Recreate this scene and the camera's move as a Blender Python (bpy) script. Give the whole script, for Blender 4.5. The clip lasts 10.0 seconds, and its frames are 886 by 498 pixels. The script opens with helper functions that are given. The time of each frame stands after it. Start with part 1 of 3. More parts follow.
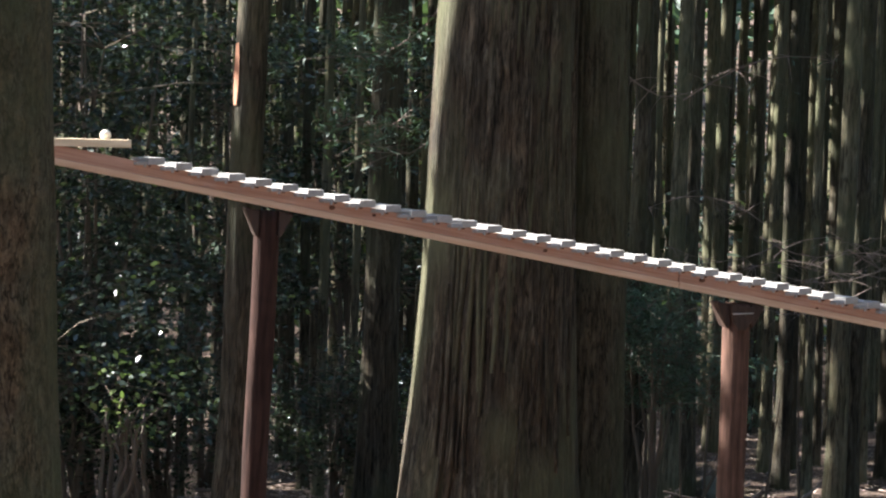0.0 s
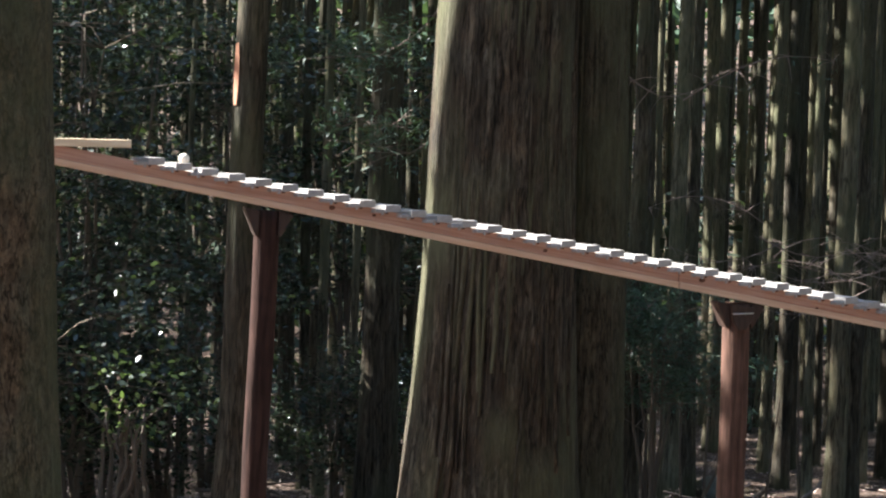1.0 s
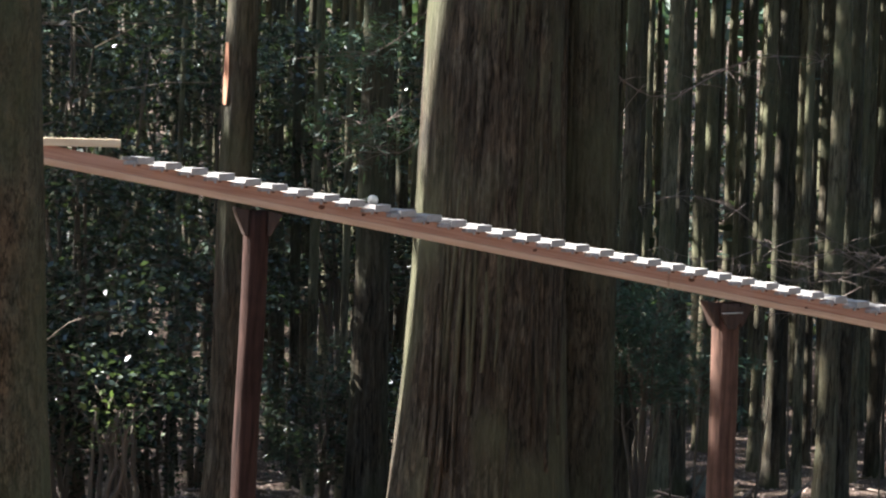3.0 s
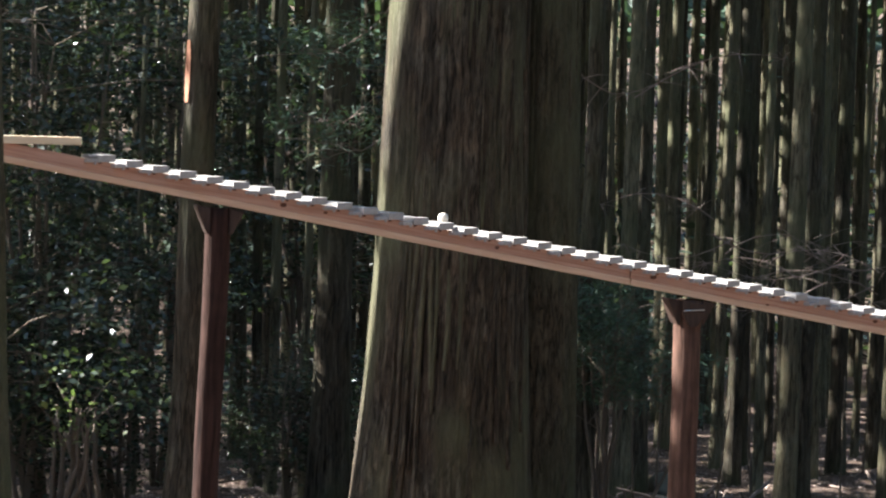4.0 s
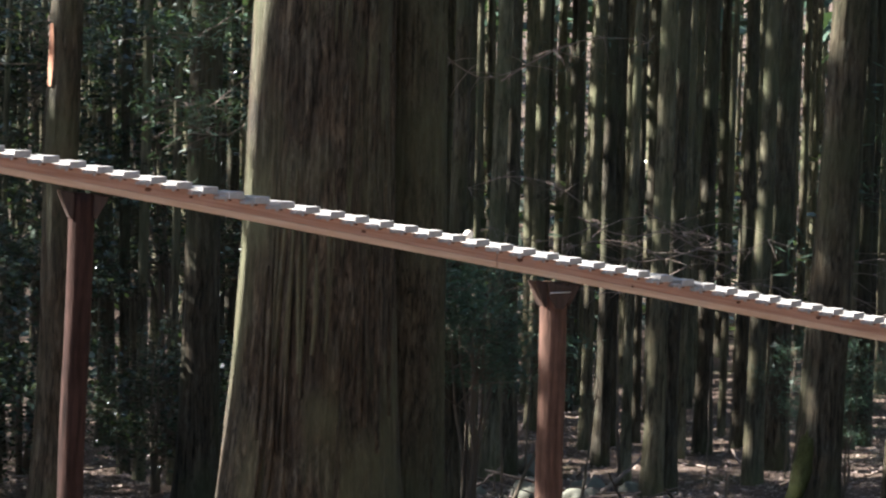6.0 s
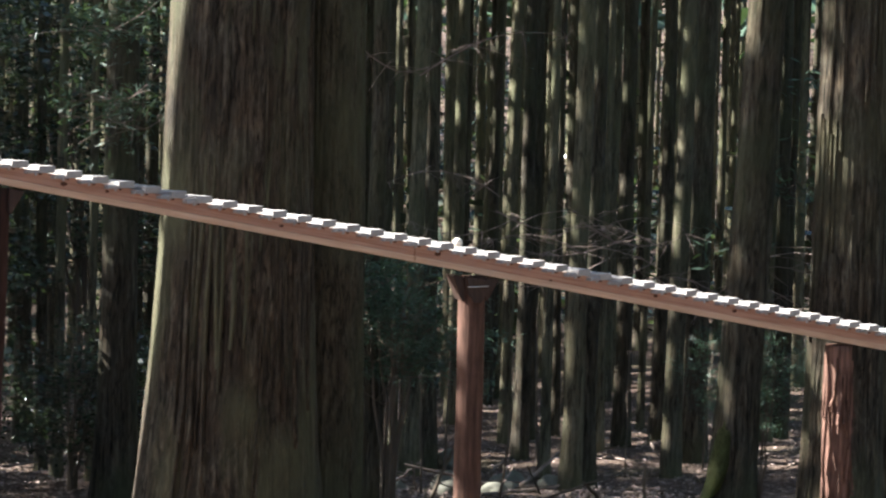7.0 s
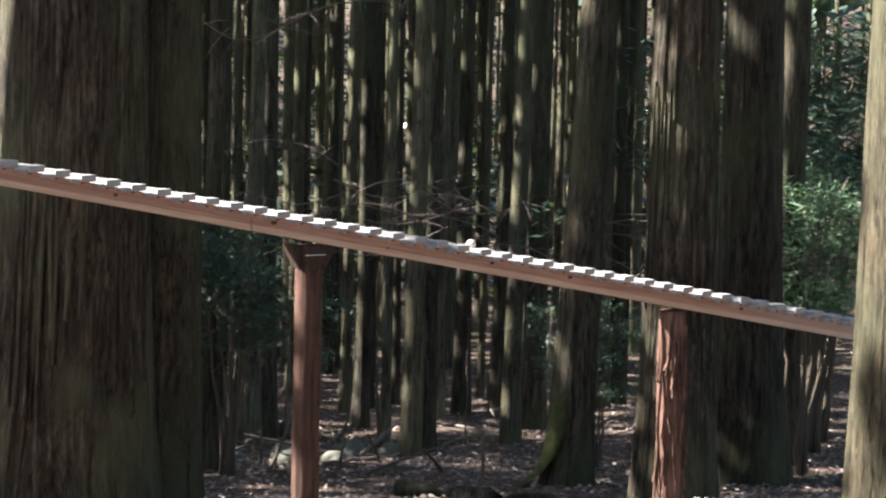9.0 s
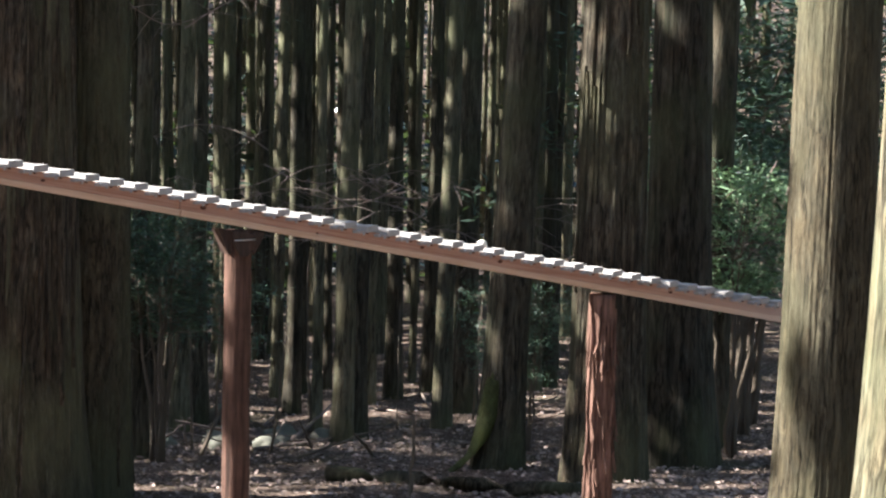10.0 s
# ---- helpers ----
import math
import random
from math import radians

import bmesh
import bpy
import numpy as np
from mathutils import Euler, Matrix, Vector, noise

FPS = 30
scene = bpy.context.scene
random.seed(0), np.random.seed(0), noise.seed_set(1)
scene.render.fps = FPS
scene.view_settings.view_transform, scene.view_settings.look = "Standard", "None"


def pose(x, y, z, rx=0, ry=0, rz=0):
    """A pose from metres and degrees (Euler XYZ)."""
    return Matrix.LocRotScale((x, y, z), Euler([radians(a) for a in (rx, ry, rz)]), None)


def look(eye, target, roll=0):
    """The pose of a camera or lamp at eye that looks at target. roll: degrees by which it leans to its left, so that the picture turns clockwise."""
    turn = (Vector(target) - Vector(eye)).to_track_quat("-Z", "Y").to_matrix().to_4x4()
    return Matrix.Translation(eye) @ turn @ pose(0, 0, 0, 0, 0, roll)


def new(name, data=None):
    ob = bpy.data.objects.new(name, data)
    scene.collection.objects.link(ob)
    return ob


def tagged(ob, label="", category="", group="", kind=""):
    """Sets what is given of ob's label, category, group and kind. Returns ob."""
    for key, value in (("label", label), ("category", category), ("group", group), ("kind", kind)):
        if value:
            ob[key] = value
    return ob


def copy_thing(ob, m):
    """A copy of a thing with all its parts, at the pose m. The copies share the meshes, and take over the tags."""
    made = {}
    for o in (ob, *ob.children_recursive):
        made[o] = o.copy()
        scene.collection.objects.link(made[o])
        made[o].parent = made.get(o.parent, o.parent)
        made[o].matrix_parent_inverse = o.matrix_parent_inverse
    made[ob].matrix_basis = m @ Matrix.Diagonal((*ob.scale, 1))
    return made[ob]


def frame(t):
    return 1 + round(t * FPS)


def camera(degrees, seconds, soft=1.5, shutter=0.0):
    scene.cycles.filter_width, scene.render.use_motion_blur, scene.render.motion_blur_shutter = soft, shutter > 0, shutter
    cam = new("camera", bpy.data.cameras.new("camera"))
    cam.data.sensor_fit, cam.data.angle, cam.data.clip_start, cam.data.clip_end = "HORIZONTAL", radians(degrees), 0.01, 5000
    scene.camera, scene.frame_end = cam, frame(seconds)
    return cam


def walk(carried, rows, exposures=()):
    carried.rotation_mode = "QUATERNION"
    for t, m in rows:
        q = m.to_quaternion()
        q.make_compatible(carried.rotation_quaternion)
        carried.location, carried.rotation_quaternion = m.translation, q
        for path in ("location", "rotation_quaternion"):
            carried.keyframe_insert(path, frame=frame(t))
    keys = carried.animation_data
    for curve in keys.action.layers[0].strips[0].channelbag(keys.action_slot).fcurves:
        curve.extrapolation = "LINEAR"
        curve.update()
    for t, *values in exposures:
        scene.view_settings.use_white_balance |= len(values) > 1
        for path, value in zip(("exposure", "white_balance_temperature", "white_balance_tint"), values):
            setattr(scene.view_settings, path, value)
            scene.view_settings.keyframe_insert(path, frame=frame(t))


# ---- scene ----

# ---------------------------------------------------------------- camera
cam = camera(24.57, 10.0, soft=2.25, shutter=0.5)
EYE_Z, ARM = 1.0, 0.279   # the lens sits ahead of the tripod's axis
PAN = [
    (0.0, 0.0, -3.2, 1.5), (0.5, 0.0, -3.2, 1.5), (1.0, 0.0, -3.2, 1.497), (1.5, 0.0, -3.2, 1.497), (2.0, -0.02, -3.2, 1.49),
    (2.5, -0.066, -3.2, 1.49), (4.0, -1.317, -3.24, 1.5), (4.5, -2.068, -3.275, 1.476), (5.0, -2.828, -3.343, 1.449),
    (5.5, -3.848, -3.501, 1.39), (7.0, -7.201, -3.698, 1.42), (7.5, -8.322, -3.808, 1.405), (8.0, -9.487, -4.095, 1.364),
    (8.5, -10.544, -4.309, 1.396), (9.0, -11.678, -4.46, 1.385), (9.5, -12.713, -4.64, 1.308), (10.0, -13.605, -4.838, 1.335),
]


def tripod(yaw, pitch, roll):
    turn = pose(0, 0, 0, 90 + pitch, 0, yaw) @ pose(0, 0, 0, 0, 0, roll)
    return Matrix.Translation((0, 0, EYE_Z)) @ turn @ Matrix.Translation((0, 0, -ARM))


walk(cam, [(t, tripod(*a)) for t, *a in PAN], [(0.0, 2.95, 6270, 6.5), (10.0, 2.95, 6270, 6.5)])

# ---------------------------------------------------------------- light
SUN_EL, SUN_AZ = 38.0, 163.0     # azimuth of the sun, degrees anticlockwise from +x
world = bpy.data.worlds.new("sky")
scene.world = world
world.use_nodes = True
wn = world.node_tree
sky = wn.nodes.new("ShaderNodeTexSky")
sky.sky_type, sky.sun_disc = "NISHITA", False
sky.sun_elevation, sky.sun_rotation = radians(SUN_EL), radians(90 - SUN_AZ)
wn.links.new(sky.outputs[0], wn.nodes["Background"].inputs[0])
wn.nodes["Background"].inputs[1].default_value = 0.055
sun = new("sun", bpy.data.lights.new("sun", "SUN"))
sun.data.energy, sun.data.angle, sun.data.color = 5.0, radians(0.5), (1.0, 0.96, 0.9)
az, el = radians(SUN_AZ), radians(SUN_EL)
sun.matrix_world = look((0, 0, 30), (-math.cos(az) * math.cos(el), -math.sin(az) * math.cos(el), 30 - math.sin(el)))


# ---------------------------------------------------------------- materials
def material(name, rough=0.7, spec=0.3):
    m = bpy.data.materials.new(name)
    m.use_nodes = True
    b = m.node_tree.nodes["Principled BSDF"]
    b.inputs["Roughness"].default_value = rough
    b.inputs["Specular IOR Level"].default_value = spec
    return m, m.node_tree, b


def node(nt, kind, **sets):
    n = nt.nodes.new(kind)
    for k, v in sets.items():
        n.inputs[k.replace("_", " ")].default_value = v
    return n


def ramp(nt, fac, *stops):
    r = nt.nodes.new("ShaderNodeValToRGB")
    while len(r.color_ramp.elements) < len(stops):
        r.color_ramp.elements.new(0.5)
    for e, (p, c) in zip(r.color_ramp.elements, stops):
        e.position, e.color = p, (*c, 1)
    nt.links.new(fac, r.inputs[0])
    return r.outputs[0]


def mixed(nt, fac, a, b, mode="MIX"):
    m = nt.nodes.new("ShaderNodeMix")
    m.data_type, m.blend_type = "RGBA", mode
    for sock, v in ((m.inputs[0], fac), (m.inputs[6], a), (m.inputs[7], b)):
        if isinstance(v, (int, float)):
            sock.default_value = v
        elif isinstance(v, tuple):
            sock.default_value = (*v, 1)
        else:
            nt.links.new(v, sock)
    return m.outputs[2]


def coords(nt, sx, sy, sz, which="Object"):
    tc, mp = nt.nodes.new("ShaderNodeTexCoord"), nt.nodes.new("ShaderNodeMapping")
    mp.inputs["Scale"].default_value = (sx, sy, sz)
    nt.links.new(tc.outputs[which], mp.inputs[0])
    return mp.outputs[0]


def noisy(nt, co, scale, detail=4.0, rough=0.55):
    n = node(nt, "ShaderNodeTexNoise", Scale=scale, Detail=detail, Roughness=rough)
    nt.links.new(co, n.inputs["Vector"])
    return n.outputs["Fac"]


def bump(nt, b, height, strength, distance):
    n = node(nt, "ShaderNodeBump", Strength=strength, Distance=distance)
    nt.links.new(height, n.inputs["Height"])
    nt.links.new(n.outputs[0], b.inputs["Normal"])


def warped(nt, run):
    """Object coordinates drawn out along the trunk, with a slow sideways waver."""
    tc = nt.nodes.new("ShaderNodeTexCoord")
    n = node(nt, "ShaderNodeTexNoise", Scale=3.0, Detail=2.0)
    nt.links.new(tc.outputs["Object"], n.inputs["Vector"])
    sway = nt.nodes.new("ShaderNodeVectorMath")
    sway.operation = "MULTIPLY_ADD"
    nt.links.new(n.outputs["Color"], sway.inputs[0])
    sway.inputs[1].default_value = (0.045, 0.045, 0.0)
    nt.links.new(tc.outputs["Object"], sway.inputs[2])
    mp = nt.nodes.new("ShaderNodeMapping")
    mp.inputs["Scale"].default_value = (1, 1, run)
    nt.links.new(sway.outputs[0], mp.inputs[0])
    return mp.outputs[0]


def bark_material(name, dark, mid, light, moss, moss_amount, fissure=14.0, ruddy=(1.25, 0.92, 0.72), run=0.07):
    m, nt, b = material(name, 0.9, 0.15)
    strips = noisy(nt, warped(nt, run * 1.3), fissure, 6, 0.62)
    fine = noisy(nt, warped(nt, run * 2.6), fissure * 3.2, 5, 0.7)
    large = noisy(nt, coords(nt, 1, 1, 0.5), 2.2, 3)
    both = mixed(nt, 0.35, strips, fine)
    col = ramp(nt, both, (0.3, dark), (0.5, mid), (0.68, light))
    info = nt.nodes.new("ShaderNodeObjectInfo")
    tone = ramp(nt, info.outputs["Random"], (0.0, (0.75, 0.72, 0.7)), (1.0, (1.15, 1.12, 1.05)))
    col = mixed(nt, 1.0, col, tone, "MULTIPLY")
    crack = noisy(nt, warped(nt, run), fissure * 0.8, 3, 0.55)
    crack = ramp(nt, crack, (0.45, (1, 1, 1)), (0.487, (0.1, 0.09, 0.08)), (0.525, (1, 1, 1)))
    col = mixed(nt, 0.85, col, crack, "MULTIPLY")
    furrow = noisy(nt, warped(nt, run * 1.8), fissure * 1.9, 4, 0.65)
    furrow = ramp(nt, furrow, (0.36, (0.22, 0.19, 0.17)), (0.47, (1, 1, 1)), (0.66, (1.0, 1.0, 1.0)), (0.76, (1.5, 1.45, 1.35)))
    col = mixed(nt, 0.8, col, furrow, "MULTIPLY")
    mottle = noisy(nt, coords(nt, 1, 1, 0.6), 9.0, 4, 0.7)
    col = mixed(nt, ramp(nt, mottle, (0.42, (0, 0, 0)), (0.6, (0.7, 0.7, 0.7))), col, mixed(nt, 1.0, col, ruddy, "MULTIPLY"))
    mossy = ramp(nt, large, (0.5 - moss_amount, (0, 0, 0)), (0.72 - moss_amount, (0.85, 0.85, 0.85)))
    col = mixed(nt, mossy, col, mixed(nt, fine, (moss[0] * 0.6, moss[1] * 0.6, moss[2] * 0.6), moss))
    nt.links.new(col, b.inputs["Base Color"])
    bump(nt, b, both, 1.0, 0.02)
    return m


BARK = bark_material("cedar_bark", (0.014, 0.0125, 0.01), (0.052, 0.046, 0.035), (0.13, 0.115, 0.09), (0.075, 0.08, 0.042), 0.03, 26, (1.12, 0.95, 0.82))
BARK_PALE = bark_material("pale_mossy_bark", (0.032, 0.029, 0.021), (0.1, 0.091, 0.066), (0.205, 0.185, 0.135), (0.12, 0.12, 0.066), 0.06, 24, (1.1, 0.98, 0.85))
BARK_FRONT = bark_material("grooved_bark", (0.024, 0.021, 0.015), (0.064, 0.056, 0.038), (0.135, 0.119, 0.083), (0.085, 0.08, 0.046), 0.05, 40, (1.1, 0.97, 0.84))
BARK_OLD = bark_material("old_cedar_bark", (0.01, 0.008, 0.0062), (0.048, 0.041, 0.031), (0.165, 0.146, 0.112), (0.1, 0.098, 0.055), 0.04, 26, (1.13, 0.93, 0.8), 0.075)
BARK_TWIN = bark_material("olive_old_bark", (0.018, 0.0155, 0.011), (0.055, 0.049, 0.035), (0.11, 0.1, 0.07), (0.08, 0.08, 0.045), 0.1, 30, (1.08, 0.95, 0.84), 0.12)
BARK_MOSSY = bark_material("mossy_root_bark", (0.014, 0.015, 0.009), (0.045, 0.048, 0.024), (0.1, 0.1, 0.05), (0.11, 0.125, 0.035), 0.14, 26, (1.1, 0.95, 0.8), 0.3)
BARK_GREY = bark_material("grey_red_bark", (0.022, 0.019, 0.014), (0.072, 0.061, 0.043), (0.15, 0.13, 0.095), (0.075, 0.082, 0.043), 0.12, 38, (1.22, 0.92, 0.76), 0.25)


def wood_material(name, base, streak, far_tone=None, rough=0.6, grain=(1.5, 30, 30), spec=0.3, relief=0.003):
    m, nt, b = material(name, rough, spec)
    g1 = noisy(nt, coords(nt, *grain), 3.0, 5, 0.6)
    g2 = noisy(nt, coords(nt, 2, 6, 6), 2.0, 3)
    col = ramp(nt, g1, (0.32, streak), (0.62, base))
    col = mixed(nt, ramp(nt, g2, (0.4, (0, 0, 0)), (0.75, (0.45, 0.45, 0.45))), col, streak)
    if far_tone:    # the colour turns to this tone along the length, past the middle
        sep = nt.nodes.new("ShaderNodeSeparateXYZ")
        nt.links.new(coords(nt, 0.5, 1, 1), sep.inputs[0])
        col = mixed(nt, ramp(nt, sep.outputs[0], (0.0, (0, 0, 0)), (0.75, (0.85, 0.85, 0.85))), col, mixed(nt, g1, tuple(c * 0.8 for c in far_tone), far_tone))
    nt.links.new(col, b.inputs["Base Color"])
    bump(nt, b, g1, 0.25 if spec > 0.2 else 0.8, relief)
    return m


BEAM_WOOD = wood_material("planed_cedar", (0.5, 0.29, 0.215), (0.33, 0.165, 0.115), grain=(1.2, 45, 45))
LATH_WOOD = wood_material("pale_sapwood", (0.62, 0.42, 0.3), (0.5, 0.31, 0.21))
BEAM_PALING = wood_material("paling_cedar", (0.5, 0.29, 0.215), (0.33, 0.165, 0.115), (0.52, 0.44, 0.4), grain=(1.2, 45, 45))
LATH_PALING = wood_material("paling_sapwood", (0.62, 0.42, 0.3), (0.5, 0.31, 0.21), (0.56, 0.49, 0.45))
KEY_WOOD = wood_material("pale_key_wood", (0.36, 0.33, 0.317), (0.28, 0.255, 0.243), grain=(30, 2, 30))
BOARD_WOOD = wood_material("pale_board", (0.72, 0.58, 0.42), (0.6, 0.45, 0.3))
BALL_WOOD = wood_material("ball_wood", (0.76, 0.7, 0.61), (0.6, 0.53, 0.44), grain=(8, 30, 30))
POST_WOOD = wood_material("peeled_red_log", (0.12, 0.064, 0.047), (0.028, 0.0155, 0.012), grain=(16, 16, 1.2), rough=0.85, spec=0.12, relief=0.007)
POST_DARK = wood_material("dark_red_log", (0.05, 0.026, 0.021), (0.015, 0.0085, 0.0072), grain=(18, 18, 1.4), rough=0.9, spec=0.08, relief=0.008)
POST_BARK = wood_material("shredded_red_bark", (0.22, 0.122, 0.094), (0.026, 0.014, 0.011), grain=(22, 22, 1.6), rough=0.95, spec=0.08, relief=0.01)
# orange that paints the sun on the slender cedar's strip
SUNLIT_STRIP = wood_material("sunlit_strip_orange", (0.42, 0.2, 0.12), (0.28, 0.12, 0.07), grain=(20, 20, 2), rough=0.8)
# dark wood of the brackets, also used for shade under the beam
BRACKET_AND_SHADE = wood_material("dark_bracket_and_shade", (0.05, 0.026, 0.019), (0.022, 0.012, 0.009), grain=(20, 20, 3))


def plain(name, col, rough=0.6, metal=0.0):
    m, nt, b = material(name, rough)
    co = coords(nt, 1, 1, 1)
    n = noisy(nt, co, 40, 3)
    nt.links.new(mixed(nt, n, tuple(c * 0.75 for c in col), tuple(min(1, c * 1.2) for c in col)), b.inputs["Base Color"])
    b.inputs["Metallic"].default_value = metal
    return m


STEEL = plain("nail_steel", (0.5, 0.48, 0.45), 0.4, 1.0)
# dark brown of the knots, and of the shadow slots below the keys
KNOT_AND_SLOT = plain("knot_and_slot_dark", (0.09, 0.035, 0.02), 0.6)


def leaf_material(name, a, b_, rough=0.35, through_light=0.14):
    m, nt, b = material(name, rough, 0.5)
    geo = nt.nodes.new("ShaderNodeNewGeometry")
    col = ramp(nt, geo.outputs["Random Per Island"], (0.0, a), (1.0, b_))
    nt.links.new(col, b.inputs["Base Color"])
    t = nt.nodes.new("ShaderNodeBsdfTranslucent")
    nt.links.new(mixed(nt, 0.5, col, (0.13, 0.2, 0.04)), t.inputs["Color"])
    mix = nt.nodes.new("ShaderNodeMixShader")
    mix.inputs[0].default_value = through_light
    nt.links.new(b.outputs[0], mix.inputs[1])
    nt.links.new(t.outputs[0], mix.inputs[2])
    nt.links.new(mix.outputs[0], nt.nodes["Material Output"].inputs["Surface"])
    return m


LEAF = leaf_material("evergreen_leaf", (0.014, 0.021, 0.016), (0.05, 0.064, 0.047), 0.22)
LEAF_FRESH = leaf_material("fresh_leaf", (0.045, 0.07, 0.02), (0.13, 0.175, 0.045), 0.35, 0.35)
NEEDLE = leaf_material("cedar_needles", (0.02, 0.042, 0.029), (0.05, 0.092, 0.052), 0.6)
# fresh green raised in brightness, so the colour carries the sunlight
NEEDLE_FRESH_LIT = leaf_material("fresh_lit_needles", (0.08, 0.15, 0.07), (0.19, 0.29, 0.15), 0.6)
LITTER_LEAF = leaf_material("dead_leaf", (0.07, 0.046, 0.037), (0.42, 0.31, 0.27), 0.8, 0.05)
ROCK = plain("mossy_rock", (0.13, 0.125, 0.1), 0.9)


def soil_material():
    m, nt, b = material("forest_floor", 0.95, 0.1)
    co = coords(nt, 1, 1, 1)
    n1, n2 = noisy(nt, co, 0.7, 5), noisy(nt, co, 26, 6, 0.7)
    col = ramp(nt, n2, (0.35, (0.025, 0.016, 0.012)), (0.52, (0.12, 0.083, 0.066)), (0.72, (0.31, 0.24, 0.205)))
    col = mixed(nt, ramp(nt, n1, (0.55, (0, 0, 0)), (0.72, (0.6, 0.6, 0.6))), col, (0.05, 0.06, 0.025))
    nt.links.new(col, b.inputs["Base Color"])
    bump(nt, b, n2, 1.0, 0.03)
    return m


SOIL = soil_material()


# ---------------------------------------------------------------- mesh helpers
def mesh(name, bm, mat, smooth=False):
    me = bpy.data.meshes.new(name)
    bm.to_mesh(me)
    bm.free()
    me.materials.append(mat)
    if smooth:
        me.shade_smooth()
    return me


def raw_mesh(name, verts, faces, mat, smooth=False):
    me = bpy.data.meshes.new(name)
    me.from_pydata(verts, [], faces)
    me.materials.append(mat)
    if smooth:
        me.shade_smooth()
    return me


def part(name, data, parent, m=None, label=""):
    ob = new(name, data)
    ob.parent = parent
    if m is not None:
        ob.matrix_basis = m
    return tagged(ob, label)


def block(sx, sy, sz, bevel=0.003):
    """A bevelled block about its centre."""
    bm = bmesh.new()
    bmesh.ops.create_cube(bm, size=1)
    for v in bm.verts:
        v.co = Vector((v.co.x * sx, v.co.y * sy, v.co.z * sz))
    if bevel:
        bmesh.ops.bevel(bm, geom=list(bm.edges), offset=bevel, segments=2, affect="EDGES", profile=0.6)
    return bm


def grooved(sx, sy, sz, groove=0.0145, deep=0.0058, bevel=0.0012):
    """A plank about its centre with a shallow round channel along x in its top."""
    bm = bmesh.new()
    h, w = sz / 2, sy / 2
    prof = [(-w, -h + bevel), (-w + bevel, -h), (w - bevel, -h), (w, -h + bevel), (w, h - bevel), (w - bevel, h)]
    prof += [(groove * math.cos(math.pi * k / 8), h - deep * math.sin(math.pi * k / 8)) for k in range(9)]
    prof += [(-w + bevel, h), (-w, h - bevel)]
    rings = []
    for x, k in ((-sx / 2, 0.0), (-sx / 2 + bevel, 1.0), (sx / 2 - bevel, 1.0), (sx / 2, 0.0)):
        rings.append([bm.verts.new((x, py - (0 if k else math.copysign(bevel * 0.7, py)), pz - (0 if k else math.copysign(bevel * 0.7, pz)))) for py, pz in prof])
    n = len(prof)
    for a, b in zip(rings, rings[1:]):
        for i in range(n):
            bm.faces.new((a[i], a[(i + 1) % n], b[(i + 1) % n], b[i]))
    bm.faces.new(rings[0][::-1]); bm.faces.new(rings[-1])
    bmesh.ops.recalc_face_normals(bm, faces=list(bm.faces))
    return bm


def ground_z(x, y):
    z = 0.15 - 0.125 * max(min(y, 14.0), -40.0)
    if y > 14:
        z -= 1.0 * (1 - math.exp(-(y - 14) / 8))
    if y > 36:
        z += 0.0022 * (min(y, 120) - 36) ** 2
    w = min(1.0, max(0.0, (abs(x) + abs(y)) / 8))
    z += w * (0.10 * noise.noise((x * 0.35, y * 0.35, 3.1)) + 0.04 * noise.noise((x * 1.4, y * 1.4, 7.7)))
    return z


def stem(r0, r1, height, seed, sides=18, rows=14, flare=0.5, ridge=0.03, lobes=9, sway=0.02):
    """A tapered, fluted trunk from z = -0.4 to its height, with a root flare."""
    verts, faces = [], []
    for j in range(rows + 1):
        k = (j / rows) ** 1.7
        z = -0.4 + k * (height + 0.4)
        r = r0 + (r1 - r0) * max(0.0, z) / height
        r += r0 * flare * math.exp(-max(0, z + 0.1) / (2.2 * r0 + 0.12))
        cx, cy = (sway * noise.noise((z * 0.6, seed * 3.7, i)) for i in (0.0, 5.0))
        for i in range(sides):
            a = 2 * math.pi * i / sides
            ca, sa = math.cos(a), math.sin(a)
            wv = 0.25 * noise.noise((z * 0.8, seed, a))
            cw, sw = math.cos(a + wv * 0.3), math.sin(a + wv * 0.3)
            fur = noise.noise((cw * lobes, sw * lobes, z * 1.1 + seed * 11.3)) + 0.5 * noise.noise((cw * lobes * 2.2, sw * lobes * 2.2, z * 2.8 + seed))
            fur = fur if fur > -0.15 else -0.15 + (fur + 0.15) * 2.2
            rr = r * (1 + ridge * fur + ridge * 0.8 * noise.noise((ca * 1.3, sa * 1.3, z * 0.4 + seed * 4.4))
                      + flare * 0.35 * math.exp(-max(0, z) / (3 * r0 + 0.05)) * noise.noise((ca * 1.6, sa * 1.6, seed * 5.1)))
            verts.append((cx + rr * ca, cy + rr * sa, z))
    for j in range(rows):
        for i in range(sides):
            a, b = j * sides + i, j * sides + (i + 1) % sides
            faces.append((a, b, b + sides, a + sides))
    faces.append(tuple(rows * sides + i for i in range(sides)))
    return verts, faces


